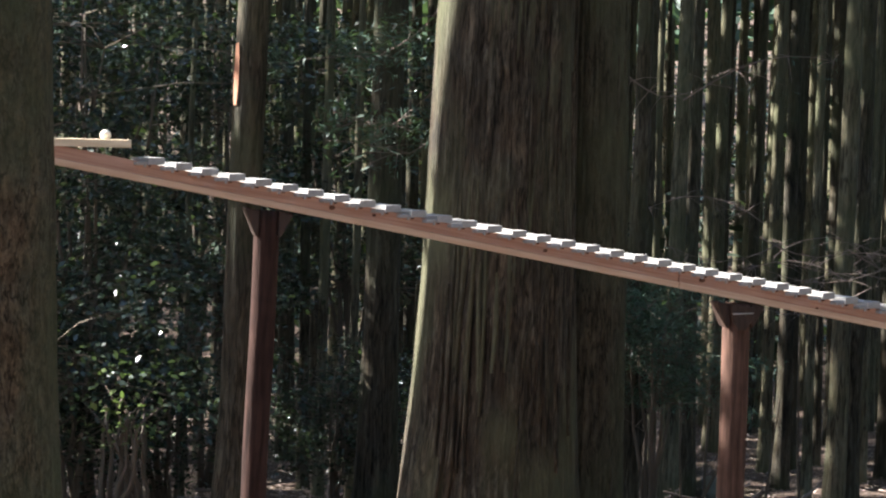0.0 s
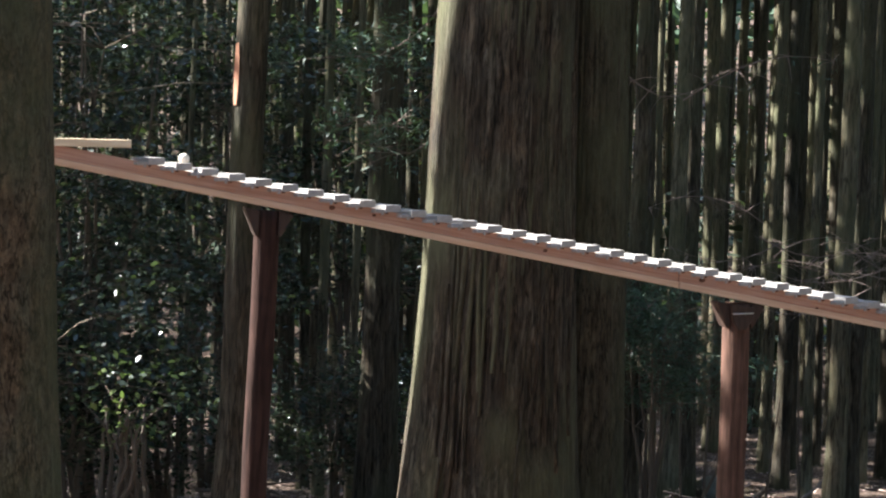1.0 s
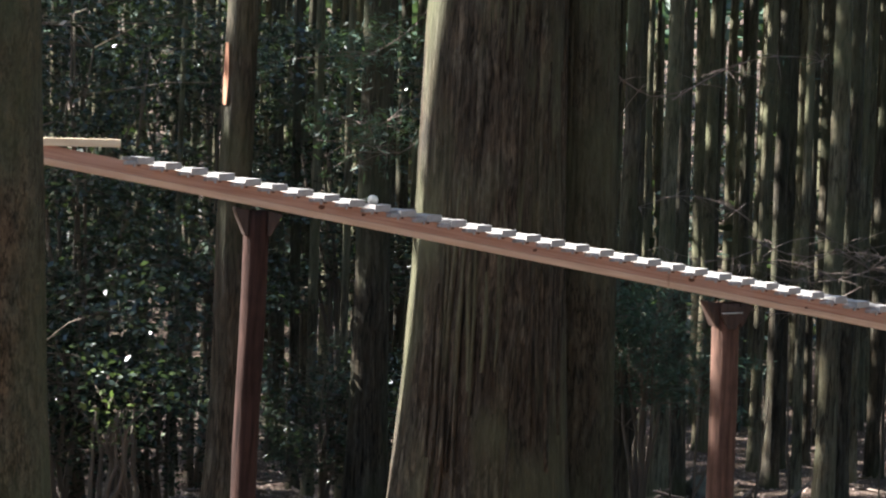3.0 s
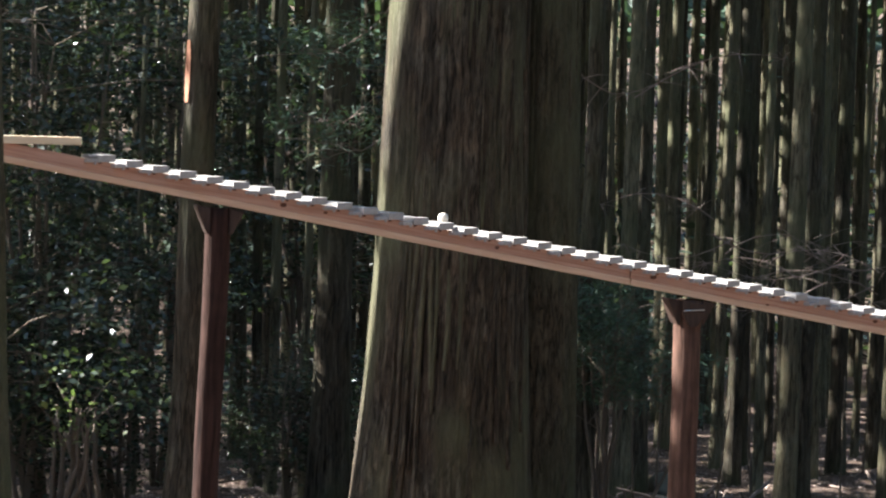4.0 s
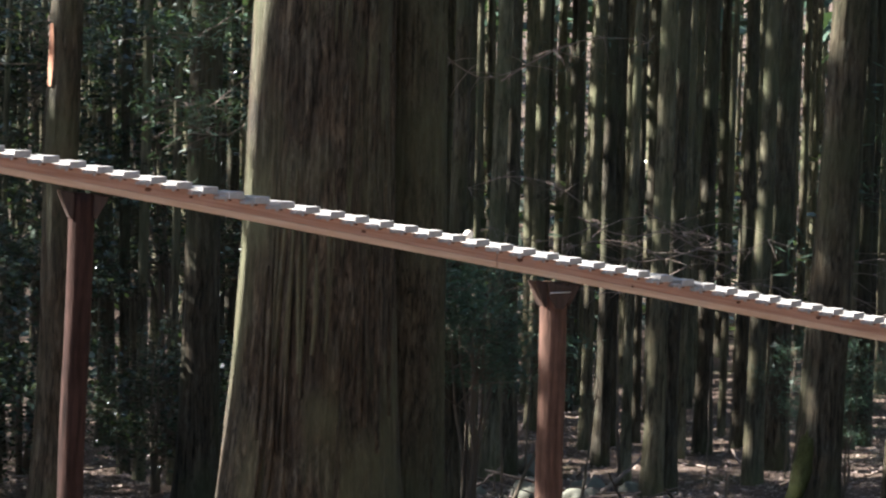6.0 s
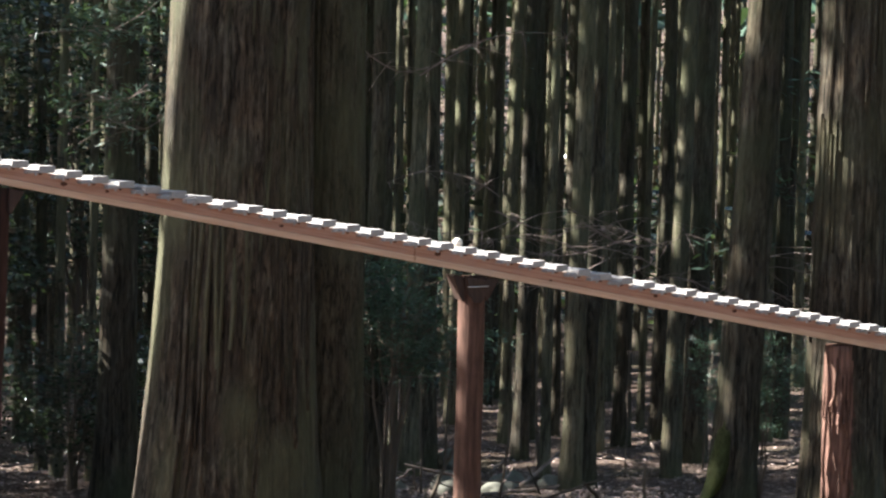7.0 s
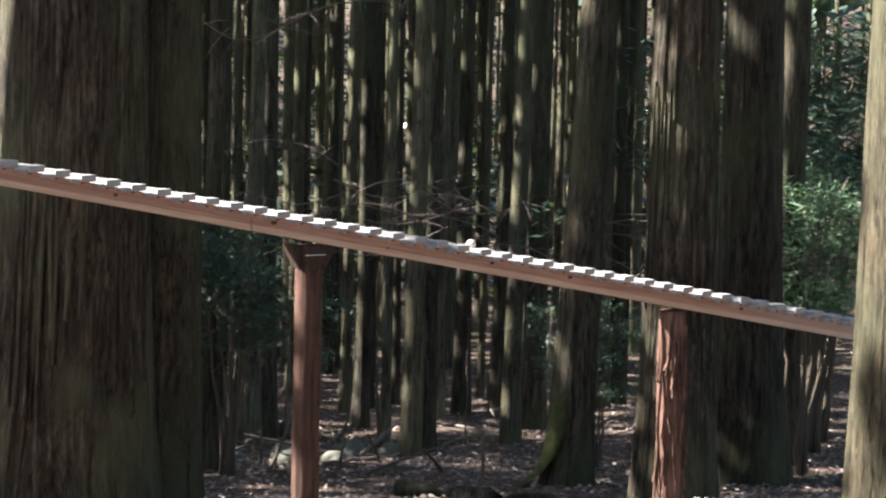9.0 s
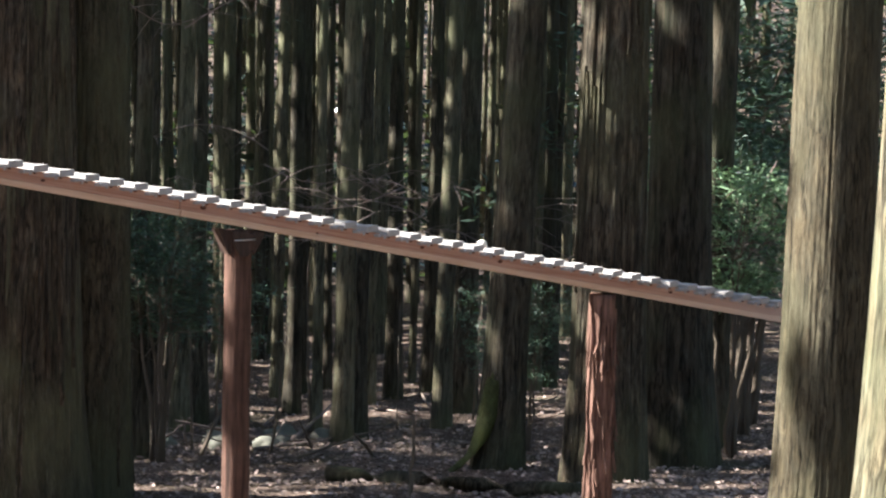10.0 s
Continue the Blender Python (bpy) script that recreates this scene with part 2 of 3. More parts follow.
def leaf_quads(rng, centres, size, spread, flat=0.6, long=1.8):
    """Small folded leaves round the given centres, one island each."""
    verts, faces = [], []
    n = len(centres)
    d = rng.normal(size=(n, 3)); d[:, 2] *= flat
    d /= np.linalg.norm(d, axis=1)[:, None]
    up = rng.normal(size=(n, 3)) * 0.55 + np.array([0, 0, 1.0])
    side = np.cross(d, up); side /= np.linalg.norm(side, axis=1)[:, None]
    nor = np.cross(side, d)
    c = centres + rng.normal(size=(n, 3)) * spread
    s = size * rng.uniform(0.6, 1.3, n)[:, None]
    a, e = c - d * s * long / 2, c + d * s * long / 2
    l, r = c + side * s / 2 + nor * s * 0.18, c - side * s / 2 + nor * s * 0.18
    verts = np.stack([a, l, e, r], 1).reshape(-1, 3)
    faces = np.arange(4 * n).reshape(-1, 4)
    return verts, faces


def quads_mesh(name, verts, faces, mat):
    me = bpy.data.meshes.new(name)
    me.vertices.add(len(verts)); me.vertices.foreach_set("co", np.asarray(verts, dtype=np.float32).ravel())
    me.loops.add(faces.size); me.loops.foreach_set("vertex_index", faces.astype(np.int32).ravel())
    me.polygons.add(len(faces))
    me.polygons.foreach_set("loop_start", np.arange(0, faces.size, 4, dtype=np.int32))
    me.polygons.foreach_set("loop_total", np.full(len(faces), 4, dtype=np.int32))
    me.update(calc_edges=True)
    me.materials.append(mat)
    return me


# ---------------------------------------------------------------- ground
def axis_steps(lo, hi, near_lo, near_hi, fine, coarse):
    out, v = [], lo
    while v < hi:
        out.append(v)
        v += fine if near_lo <= v < near_hi else coarse
    return out + [hi]


gx = axis_steps(-160, 160, -8, 12, 0.2, 4.0)
gy = axis_steps(-60, 170, 2, 30, 0.2, 3.0)
verts = [(x, y, ground_z(x, y)) for y in gy for x in gx]
nx = len(gx)
faces = [(j * nx + i, j * nx + i + 1, (j + 1) * nx + i + 1, (j + 1) * nx + i) for j in range(len(gy) - 1) for i in range(nx - 1)]
tagged(new("ground", raw_mesh("ground", verts, faces, SOIL, True)), "brown forest floor of soil, needles and dead leaves", "ground", kind="structure")

# ---------------------------------------------------------------- the xylophone track
TRACK_YAW, TRACK_OFF = 13.7, 8.19
SLOPE = 0.1785
PITCH = math.degrees(math.atan(SLOPE))
track_frame = pose(-TRACK_OFF * math.sin(radians(TRACK_YAW)), TRACK_OFF * math.cos(radians(TRACK_YAW)), 0, 0, 0, TRACK_YAW)
KEY0, STEP, KEY_W, KEY_L, KEY_T, KEY_COUNT = 0.85, 0.1038, 0.07, 0.16, 0.027, 62
KEY_TURN = 19.0   # the keys lie a little askew across the beam
TRACK_END = 7.3


def under(s):
    """Height of the beam's underside at the length s along the track."""
    return 0.915 - SLOPE * s


def key_top(i):
    return under(KEY0 + STEP * i - KEY_W / 2) + 0.1


def build_track():
    track = new("wooden_xylophone")
    track.matrix_basis = track_frame
    tagged(track, "long sloping wooden xylophone track of pale keys on a reddish beam", "xylophone")
    # beam in two lengths, butted at the joint
    for s0, s1, face, edge in ((0.18, 2.984, BEAM_WOOD, LATH_WOOD), (2.987, TRACK_END, BEAM_PALING, LATH_PALING)):
        mid, ln = (s0 + s1) / 2, (s1 - s0) / math.cos(radians(PITCH))
        part("beam", mesh("beam", block(ln, 0.11, 0.05, 0.003), face), track, pose(mid, 0.005, under(mid) + 0.052, 0, PITCH, 0), "reddish planed cedar beam with knots")
        part("lower_lath", mesh("lower_lath", block(ln, 0.116, 0.026, 0.004), edge), track, pose(mid, 0.005, under(mid) + 0.0135, 0, PITCH, 0), "paler lath under the beam")
    key = mesh("key", grooved(KEY_W, KEY_L, KEY_T), KEY_WOOD)
    rest = mesh("key_rest", block(0.05, KEY_L - 0.012, 0.013, 0.0015), KEY_WOOD)
    peg = mesh("peg", block(0.009, 0.009, 0.016, 0.0015), KEY_WOOD)
    # small dark block that paints the shadow in the gap beneath a key
    hole = mesh("nail_hole", block(0.011, 0.006, 0.007, 0.001), KNOT_AND_SLOT)
    for i in range(KEY_COUNT):
        s = KEY0 + STEP * i
        rng = random.Random(i)
        k = part("key", key, track, pose(s - KEY_W / 2, 0.008 + rng.uniform(-0.005, 0.005), key_top(i) - KEY_T / 2, 0, rng.uniform(-2.4, -0.6), KEY_TURN + rng.uniform(-1.2, 1.2)))
        part("key_rest", rest, k, pose(-0.052, 0.004, -0.0085))
        part("peg", peg, k, pose(-0.045, -0.071, -0.0155))
        part("nail_hole", hole, k, pose(-0.026, -0.0725, -0.0175))
    part("start_board", mesh("start_board", grooved(0.46, 0.17, 0.03), BOARD_WOOD), track, pose(0.513, 0.02, 0.92), "pale planed board at the start")
    # knots in the beam's face
    for s, up, r in ((1.531, 0.047, 0.011), (1.7, 0.05, 0.007), (2.409, 0.045, 0.008), (3.086, 0.052, 0.012), (3.6, 0.03, 0.006), (4.1, 0.05, 0.009), (4.49, 0.05, 0.01), (5.4, 0.05, 0.009)):
        bm = bmesh.new()
        bmesh.ops.create_uvsphere(bm, u_segments=10, v_segments=6, radius=r)
        part("knot", mesh("knot", bm, KNOT_AND_SLOT, True), track, pose(s, -0.05, under(s) + up) @ Matrix.Diagonal((1.3, 0.15, 0.8, 1)))
    return track


def log_mesh(r, z0, z1, seed, mat, rough):
    sides, rows = 28, 40
    verts, faces = [], []
    for j in range(rows + 1):
        z = z0 + (z1 - z0) * j / rows
        for i in range(sides):
            a = 2 * math.pi * i / sides
            rr = r * (1 + rough * noise.noise((math.cos(a) * 2.5, math.sin(a) * 2.5, z * 2.0 + seed * 9)) + 0.6 * rough * noise.noise((math.cos(a) * 6, math.sin(a) * 6, z * 5 + seed)))
            verts.append((rr * math.cos(a) + 0.01 * noise.noise((z * 1.5, seed, 0)), rr * math.sin(a), z))
    for j in range(rows):
        for i in range(sides):
            a, b = j * sides + i, j * sides + (i + 1) % sides
            faces.append((a, b, b + sides, a + sides))
    faces.append(tuple(rows * sides + i for i in range(sides)))
    return raw_mesh("log", verts, faces, mat, True)


def build_post(track, s, r, foot_shift, seed, bark, skin=None, plated=True):
    top = under(s) - 0.002
    x, y, _ = track_frame @ Vector((s, 0, 0))
    foot = ground_z(x, y) - 0.2
    ln = top - foot
    lean = math.degrees(math.atan2(-foot_shift, ln))
    post = part("support_post", log_mesh(r, -ln, -0.013, seed, skin or (POST_BARK if bark else POST_WOOD), 0.16 if bark else 0.05), track, pose(s, 0, top, 0, lean, 0), "round reddish log post" if not bark else "log post with shredded red bark")
    # brackets; on the first post they only stand for the beam's dark shade
    for side in () if bark else (-1, 1):
        bm = bmesh.new()
        prof = [(0, 0.0), (side * 0.055, 0.0), (side * 0.055, -0.01), (side * 0.012, -0.1), (0, -0.1)]
        pts = [[bm.verts.new((side * (r - 0.012) + px, yy, pz - 0.012 - side * 0.055 * SLOPE * (abs(px) > 0.02))) for px, pz in prof] for yy in (-0.045, 0.045)]
        for i in range(5):
            j = (i + 1) % 5
            bm.faces.new((pts[0][i], pts[0][j], pts[1][j], pts[1][i]))
        bm.faces.new(pts[0]); bm.faces.new(pts[1][::-1])
        bmesh.ops.recalc_face_normals(bm, faces=list(bm.faces))
        bmesh.ops.bevel(bm, geom=list(bm.edges), offset=0.003, segments=1, affect="EDGES")
        part("bracket", mesh("bracket", bm, BRACKET_AND_SHADE), post)
    if bark or not plated:
        return post
    # pointed plate, coloured dark for the shadow over the post's top
    bm = bmesh.new()
    prof = [(-0.05, -0.004), (0.05, -0.022), (0.048, -0.07), (0.018, -0.115), (-0.016, -0.115), (-0.046, -0.06)]
    pts = [[bm.verts.new((px, -r + yy, pz - 0.004)) for px, pz in prof] for yy in (-0.012, 0.012)]
    for i in range(6):
        j = (i + 1) % 6
        bm.faces.new((pts[0][i], pts[0][j], pts[1][j], pts[1][i]))
    bm.faces.new(pts[0]); bm.faces.new(pts[1][::-1])
    bmesh.ops.recalc_face_normals(bm, faces=list(bm.faces))
    bmesh.ops.bevel(bm, geom=list(bm.edges), offset=0.002, segments=1, affect="EDGES")
    part("face_plate", mesh("face_plate", bm, BRACKET_AND_SHADE), post)
    bm = bmesh.new()
    bmesh.ops.create_cone(bm, cap_ends=True, segments=8, radius1=0.003, radius2=0.003, depth=0.09)
    part("nail", mesh("nail", bm, STEEL, True), post, pose(0.0, -r - 0.016, -0.05, 0, 88, 0), "bent steel nail")
    return post


track = build_track()
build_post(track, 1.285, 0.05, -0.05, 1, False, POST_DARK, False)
build_post(track, 3.262, 0.058, 0.0, 2, False)
shaggy = build_post(track, 5.06, 0.06, 0.0, 3, True)


def flakes(post, r, seed):
    """Torn strips of bark curling off a post."""
    rng = random.Random(seed)
    for n in range(64):
        a = -math.pi / 2 + rng.uniform(-1.7, 1.5)
        z0, ln, w = rng.uniform(-1.15, -0.28), rng.uniform(0.06, 0.3), rng.uniform(0.003, 0.009)
        curl = rng.uniform(0.0, 0.03) if n % 2 else 0.004
        verts, faces = [], []
        for j in range(7):
            k = j / 6
            rr = r * 1.03 + 0.004 + curl * (1 - k) ** 2
            aa = a + 0.15 * math.sin(2.4 * k + n)
            ww = w * (0.4 + 0.6 * math.sin(math.pi * (0.15 + 0.75 * k))) / r
            for da, dr in ((-ww, -0.006), (-0.5 * ww, 0.003), (0.5 * ww, 0.004), (ww, -0.006)):
                verts.append(((rr + dr) * math.cos(aa + da), (rr + dr) * math.sin(aa + da), z0 + ln * k))
        for j in range(6):
            for i in range(3):
                p = j * 4 + i
                faces.append((p, p + 1, p + 5, p + 4))
        part("bark_flake", raw_mesh("bark_flake", verts, faces, POST_BARK if n % 3 else POST_WOOD, True), post)


flakes(shaggy, 0.06, 4)

bm = bmesh.new()
bmesh.ops.create_uvsphere(bm, u_segments=32, v_segments=20, radius=0.021)
ball = tagged(new("wooden_ball", mesh("ball", bm, BALL_WOOD, True)), "small pale wooden ball rolling down the keys", "ball")


# ---------------------------------------------------------------- trees
def crown_mesh(seed, n=150, base=7.0, top=14.5, radius=2.6, size=0.25):
    rng = np.random.RandomState(seed)
    h = rng.uniform(0, 1, n) ** 0.9
    a = rng.uniform(0, 2 * np.pi, n)
    r = radius * np.sqrt(rng.uniform(0.03, 1, n)) * (1 - h * 0.85)
    c = np.stack([r * np.cos(a), r * np.sin(a), base + h * (top - base) - 0.25 * r], 1)
    v, f = leaf_quads(rng, c, size, 0.1, 0.3, 2.0)
    return quads_mesh("crown", v, f, NEEDLE)


CROWNS = [crown_mesh(s) for s in (1, 2, 3)]
# thicker crown, above the view, to deepen the shade it casts
DENSE_CROWN = crown_mesh(6, 330, 8.2, 15.0, 2.2, 0.2)
HIGH_CROWN = crown_mesh(4, 160, 11.5, 17.0, 2.4)
tree_count = 0


def tree(x, y, r, lean=0.0, mat=None, label="", sides=18, rows=14, height=12.0, crown=True, flare=0.5, ridge=0.05, lobes=9, group=""):
    """One standing tree: trunk and needle crown. lean: degrees towards +x."""
    global tree_count
    tree_count += 1
    root = new("cedar_tree")
    root.matrix_basis = pose(x, y, ground_z(x, y), 0, lean, (tree_count * 37) % 360 if lean == 0 else 0)
    v, f = stem(r, r * 0.35, height, tree_count, sides, rows, flare, ridge, lobes)
    part("trunk", raw_mesh("trunk", v, f, mat or BARK, True), root)
    if crown:
        part("crown", HIGH_CROWN if crown == "high" else DENSE_CROWN if crown == "dense" else CROWNS[tree_count % 3], root, pose(0, 0, 0, 0, 0, (tree_count * 71) % 360))
    return tagged(root, label or "slender straight cedar tree with fibrous bark", "tree", group)


def cedar(x, y, r, lean, mat=None):
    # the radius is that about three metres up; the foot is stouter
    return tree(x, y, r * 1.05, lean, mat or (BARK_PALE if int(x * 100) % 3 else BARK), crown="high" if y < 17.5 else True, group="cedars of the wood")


def bark_strips(root, r0, r1, height, seed, count, mat, flare=0.34, zmax=3.2, proud=0.007, facing=(-1.9, 1.9)):
    """Long fibrous strips of bark, each lifted a little off the trunk."""
    rng = random.Random(seed)
    trunk = root.children[0]
    back = root.matrix_basis.to_euler().z
    for n in range(count):
        a = -math.pi / 2 - back + rng.uniform(*facing)
        z0, ln = rng.uniform(0.0, zmax), rng.uniform(0.35, 1.5)
        w = rng.uniform(0.005, 0.014)
        verts, faces = [], []
        for j in range(9):
            k = j / 8
            z = z0 + k * ln
            r = r0 + (r1 - r0) * max(0, z) / height + r0 * flare * math.exp(-max(0, z + 0.1) / (2.2 * r0 + 0.12))
            aa = a + 0.03 * math.sin(3 * k + n) + 0.02 * noise.noise((z * 2, n, seed))
            ww = w * (0.35 + 0.65 * math.sin(math.pi * (0.12 + 0.8 * k))) / r
            for da, dr in ((-ww, -0.012), (-ww * 0.8, proud * 0.6), (0.2 * ww, proud), (ww * 0.8, proud * 0.5), (ww, -0.012)):
                rr = r + dr + 0.004 * noise.noise((z * 7, aa * 30, n))
                verts.append((rr * math.cos(aa + da), rr * math.sin(aa + da), z))
        for j in range(8):
            for i in range(4):
                p = j * 5 + i
                faces.append((p, p + 1, p + 6, p + 5))
        part("bark_strip", raw_mesh("bark_strip", verts, faces, mat, True), trunk)


# the great twin trunk behind the track
great = tree(0.245, 10.6, 0.395, 1.15, BARK_OLD, "massive old cedar with deeply furrowed brown bark", 320, 120, 14, "high", 0.34, 0.016, 48)
twin = tree(0.755, 10.85, 0.2, 0.1, BARK_TWIN, "thick old cedar grown close beside the massive one", 180, 90, 14, "high", 0.25, 0.032, 26)
bark_strips(great, 0.395, 0.14, 14, 1, 120, BARK_OLD)
bark_strips(twin, 0.2, 0.07, 14, 2, 36, BARK_TWIN, 0.25)
# trunks before the track
tree(-1.375, 6.6, 0.19, -0.8, BARK_GREY, "cedar trunk with grey and reddish flaking bark in shade", 110, 70, 13, "high", 0.3, 0.03, 16)
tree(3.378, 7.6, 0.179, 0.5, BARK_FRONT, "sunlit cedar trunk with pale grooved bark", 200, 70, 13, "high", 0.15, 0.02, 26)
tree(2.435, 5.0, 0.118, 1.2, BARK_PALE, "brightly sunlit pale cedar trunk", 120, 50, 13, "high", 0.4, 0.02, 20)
# trees added out of view to cast shade and block light from the right
tree(-3.0, 11.18, 0.24, 0, BARK, "tall bare trunk added out of view to shade the massive cedar", 24, 16, 6.6, None)
tree(-3.5, 11.97, 0.26, 0, BARK, "bare trunk added out of view to shade the slender cedar", 24, 16, 4.4, None)
for x, y in ((-6.8, 14.2), (5.6, 4.2), (6.6, 6.4), (5.0, 1.6), (7.2, 3.0)):
    tree(x, y, 0.14, 0, BARK, "", 18, 14, 13, "dense", group="cedars of the wood")
# middle trunks
slender = tree(-1.118, 11.2, 0.1, 1.5, BARK, "dark slender cedar with one strip painted sunlit orange", 40, 30, crown="high")
tree(-0.40, 13.5, 0.125, 0.3, BARK, "", 36, 24, crown="high")
scaly = tree(3.54, 10.8, 0.2, 0.3, BARK_OLD, "thick cedar trunk with scaly sunlit bark patch", 140, 80, 14, "high", 0.3, 0.045, 18)
tree(4.33, 11.8, 0.2, -0.6, BARK, "stout dark cedar trunk in shade", 64, 24, crown="dense")
tree(5.01, 13.0, 0.11, 0.4, BARK, "dark cedar trunk in shade", 36, 24, crown="dense")
# given the darker bark to keep this trunk as dark as its shade
mossy = tree(3.165, 11.6, 0.125, 2.4, BARK, "cedar with a mossy green flared root", 64, 40, 12, True, 0.45, 0.05)
# trunks meant as sunlit take the paler bark, shaded ones the darker
cedar(1.48, 15.20, 0.047, 0.3, BARK)
cedar(1.90, 18.30, 0.033, -0.3, BARK_PALE)
cedar(1.82, 16.20, 0.068, 0.4, BARK_PALE)
cedar(2.03, 16.90, 0.080, -0.2, BARK)
cedar(2.96, 18.60, 0.052, 0.5, BARK_PALE)
cedar(2.91, 17.40, 0.064, 0.2, BARK)
cedar(2.89, 16.10, 0.039, 0.1, BARK_PALE)
cedar(3.60, 19.50, 0.039, -0.4, BARK)
cedar(2.75, 14.30, 0.069, 0.6, BARK_PALE)
cedar(2.98, 14.90, 0.072, 0.5, BARK)
cedar(3.67, 17.80, 0.040, 0.3, BARK_PALE)
cedar(3.97, 18.20, 0.072, -0.3, BARK)
cedar(4.65, 20.40, 0.038, 0.2, BARK_PALE)
cedar(4.53, 19.20, 0.066, 0.4, BARK)
cedar(3.89, 16.00, 0.069, 0.9, BARK_PALE)
cedar(4.33, 17.10, 0.108, 0.5, BARK)
cedar(5.61, 19.30, 0.067, -0.2, BARK_PALE)
cedar(6.46, 21.50, 0.062, 0.3, BARK)
cedar(-1.94, 15.60, 0.024, 0.6, BARK_PALE)
cedar(-1.92, 18.10, 0.030, 0.2, BARK_PALE)
cedar(-1.12, 17.00, 0.043, -0.3, BARK)
cedar(-0.94, 16.20, 0.041, 0.4, BARK_PALE)
cedar(-0.63, 14.80, 0.031, 0.3, BARK_PALE)
cedar(-0.39, 18.60, 0.036, 0.1, BARK)
cedar(-2.24, 19.00, 0.032, 0.4, BARK_PALE)
cedar(-2.80, 17.30, 0.029, 0.2, BARK_PALE)
cedar(1.66, 17.20, 0.053, 0.3, BARK)
cedar(2.77, 20.80, 0.070, 0.2, BARK_PALE)
cedar(1.2, 13.0, 0.056, 0.4, BARK)
cedar(-2.25, 18.00, 0.045, 0.0)
cedar(-1.23, 20.00, 0.061, 0.4)
cedar(-1.12, 26.00, 0.057, -0.6)
cedar(-2.91, 24.00, 0.073, -0.1)
cedar(-3.63, 22.00, 0.055, 0.8)
cedar(-1.24, 24.00, 0.079, 0.8)
cedar(-1.41, 19.00, 0.079, -0.9)
cedar(3.17, 30.00, 0.066, -1.1)
cedar(2.38, 20.00, 0.094, -0.2)
cedar(3.16, 24.00, 0.100, -1.1)
cedar(4.61, 32.00, 0.089, -0.2)
cedar(4.25, 28.00, 0.093, 0.2)
cedar(5.47, 34.00, 0.085, -0.6)
cedar(3.21, 19.00, 0.095, 0.3)
cedar(4.64, 26.00, 0.087, 0.1)
cedar(4.26, 22.00, 0.105, -1.1)
cedar(4.74, 27.00, 0.083, -0.3)
cedar(5.58, 31.00, 0.078, -0.6)
cedar(5.64, 26.00, 0.095, -0.2)
cedar(6.81, 30.00, 0.093, -0.9)
cedar(5.08, 21.00, 0.083, -0.0)
cedar(6.04, 24.00, 0.088, 0.5)
cedar(5.94, 20.00, 0.092, -0.5)
cedar(7.66, 25.00, 0.101, -0.7)
cedar(5.41, 33.00, 0.092, -0.3)
cedar(4.13, 28.00, 0.094, 0.9)
cedar(3.77, 24.00, 0.073, 0.9)


def limb(points, r0, r1, sides=6):
    """A bent tapered tube through the points."""
    verts, faces = [], []
    n = len(points)
    for j, p in enumerate(points):
        p = Vector(p)
        d = (Vector(points[min(n - 1, j + 1)]) - Vector(points[max(0, j - 1)])).normalized()
        a = d.orthogonal().normalized()
        b = d.cross(a)
        r = r0 + (r1 - r0) * j / (n - 1)
        for i in range(sides):
            t = 2 * math.pi * i / sides
            verts.append(tuple(p + a * r * math.cos(t) + b * r * math.sin(t)))
    for j in range(n - 1):
        for i in range(sides):
            a, b = j * sides + i, j * sides + (i + 1) % sides
            faces.append((a, b, b + sides, a + sides))
    faces.append(tuple(range(sides))[::-1])
    faces.append(tuple((n - 1) * sides + i for i in range(sides)))
    return verts, faces


def joined(pieces):
    verts, faces = [], []
    for v, f in pieces:
        k = len(verts)
        verts += list(v)
        faces += [tuple(i + k for i in face) for face in f]
    return verts, faces


# a strip on the slender trunk, its sunlit patch painted in orange
verts, faces = [], []
for j in range(9):
    z = 2.36 + 0.33 * j / 8
    for da in (-0.26, -0.13, 0.0, 0.13, 0.26):
        w = da * (0.35 + 0.65 * math.sin(math.pi * (0.1 + 0.8 * j / 8)))
        verts.append((0.094 * math.cos(radians(218) + w), 0.094 * math.sin(radians(218) + w), z))
for j in range(8):
    for i in range(4):
        p = j * 5 + i
        faces.append((p, p + 1, p + 6, p + 5))
part("bare_strip", raw_mesh("bare_strip", verts, faces, SUNLIT_STRIP, True), slender, None, "strip painted orange for the sunlit patch on the trunk")

# the wood beyond
bark_strips(scaly, 0.2, 0.07, 14, 3, 40, BARK_OLD, 0.3, 2.6, 0.008)


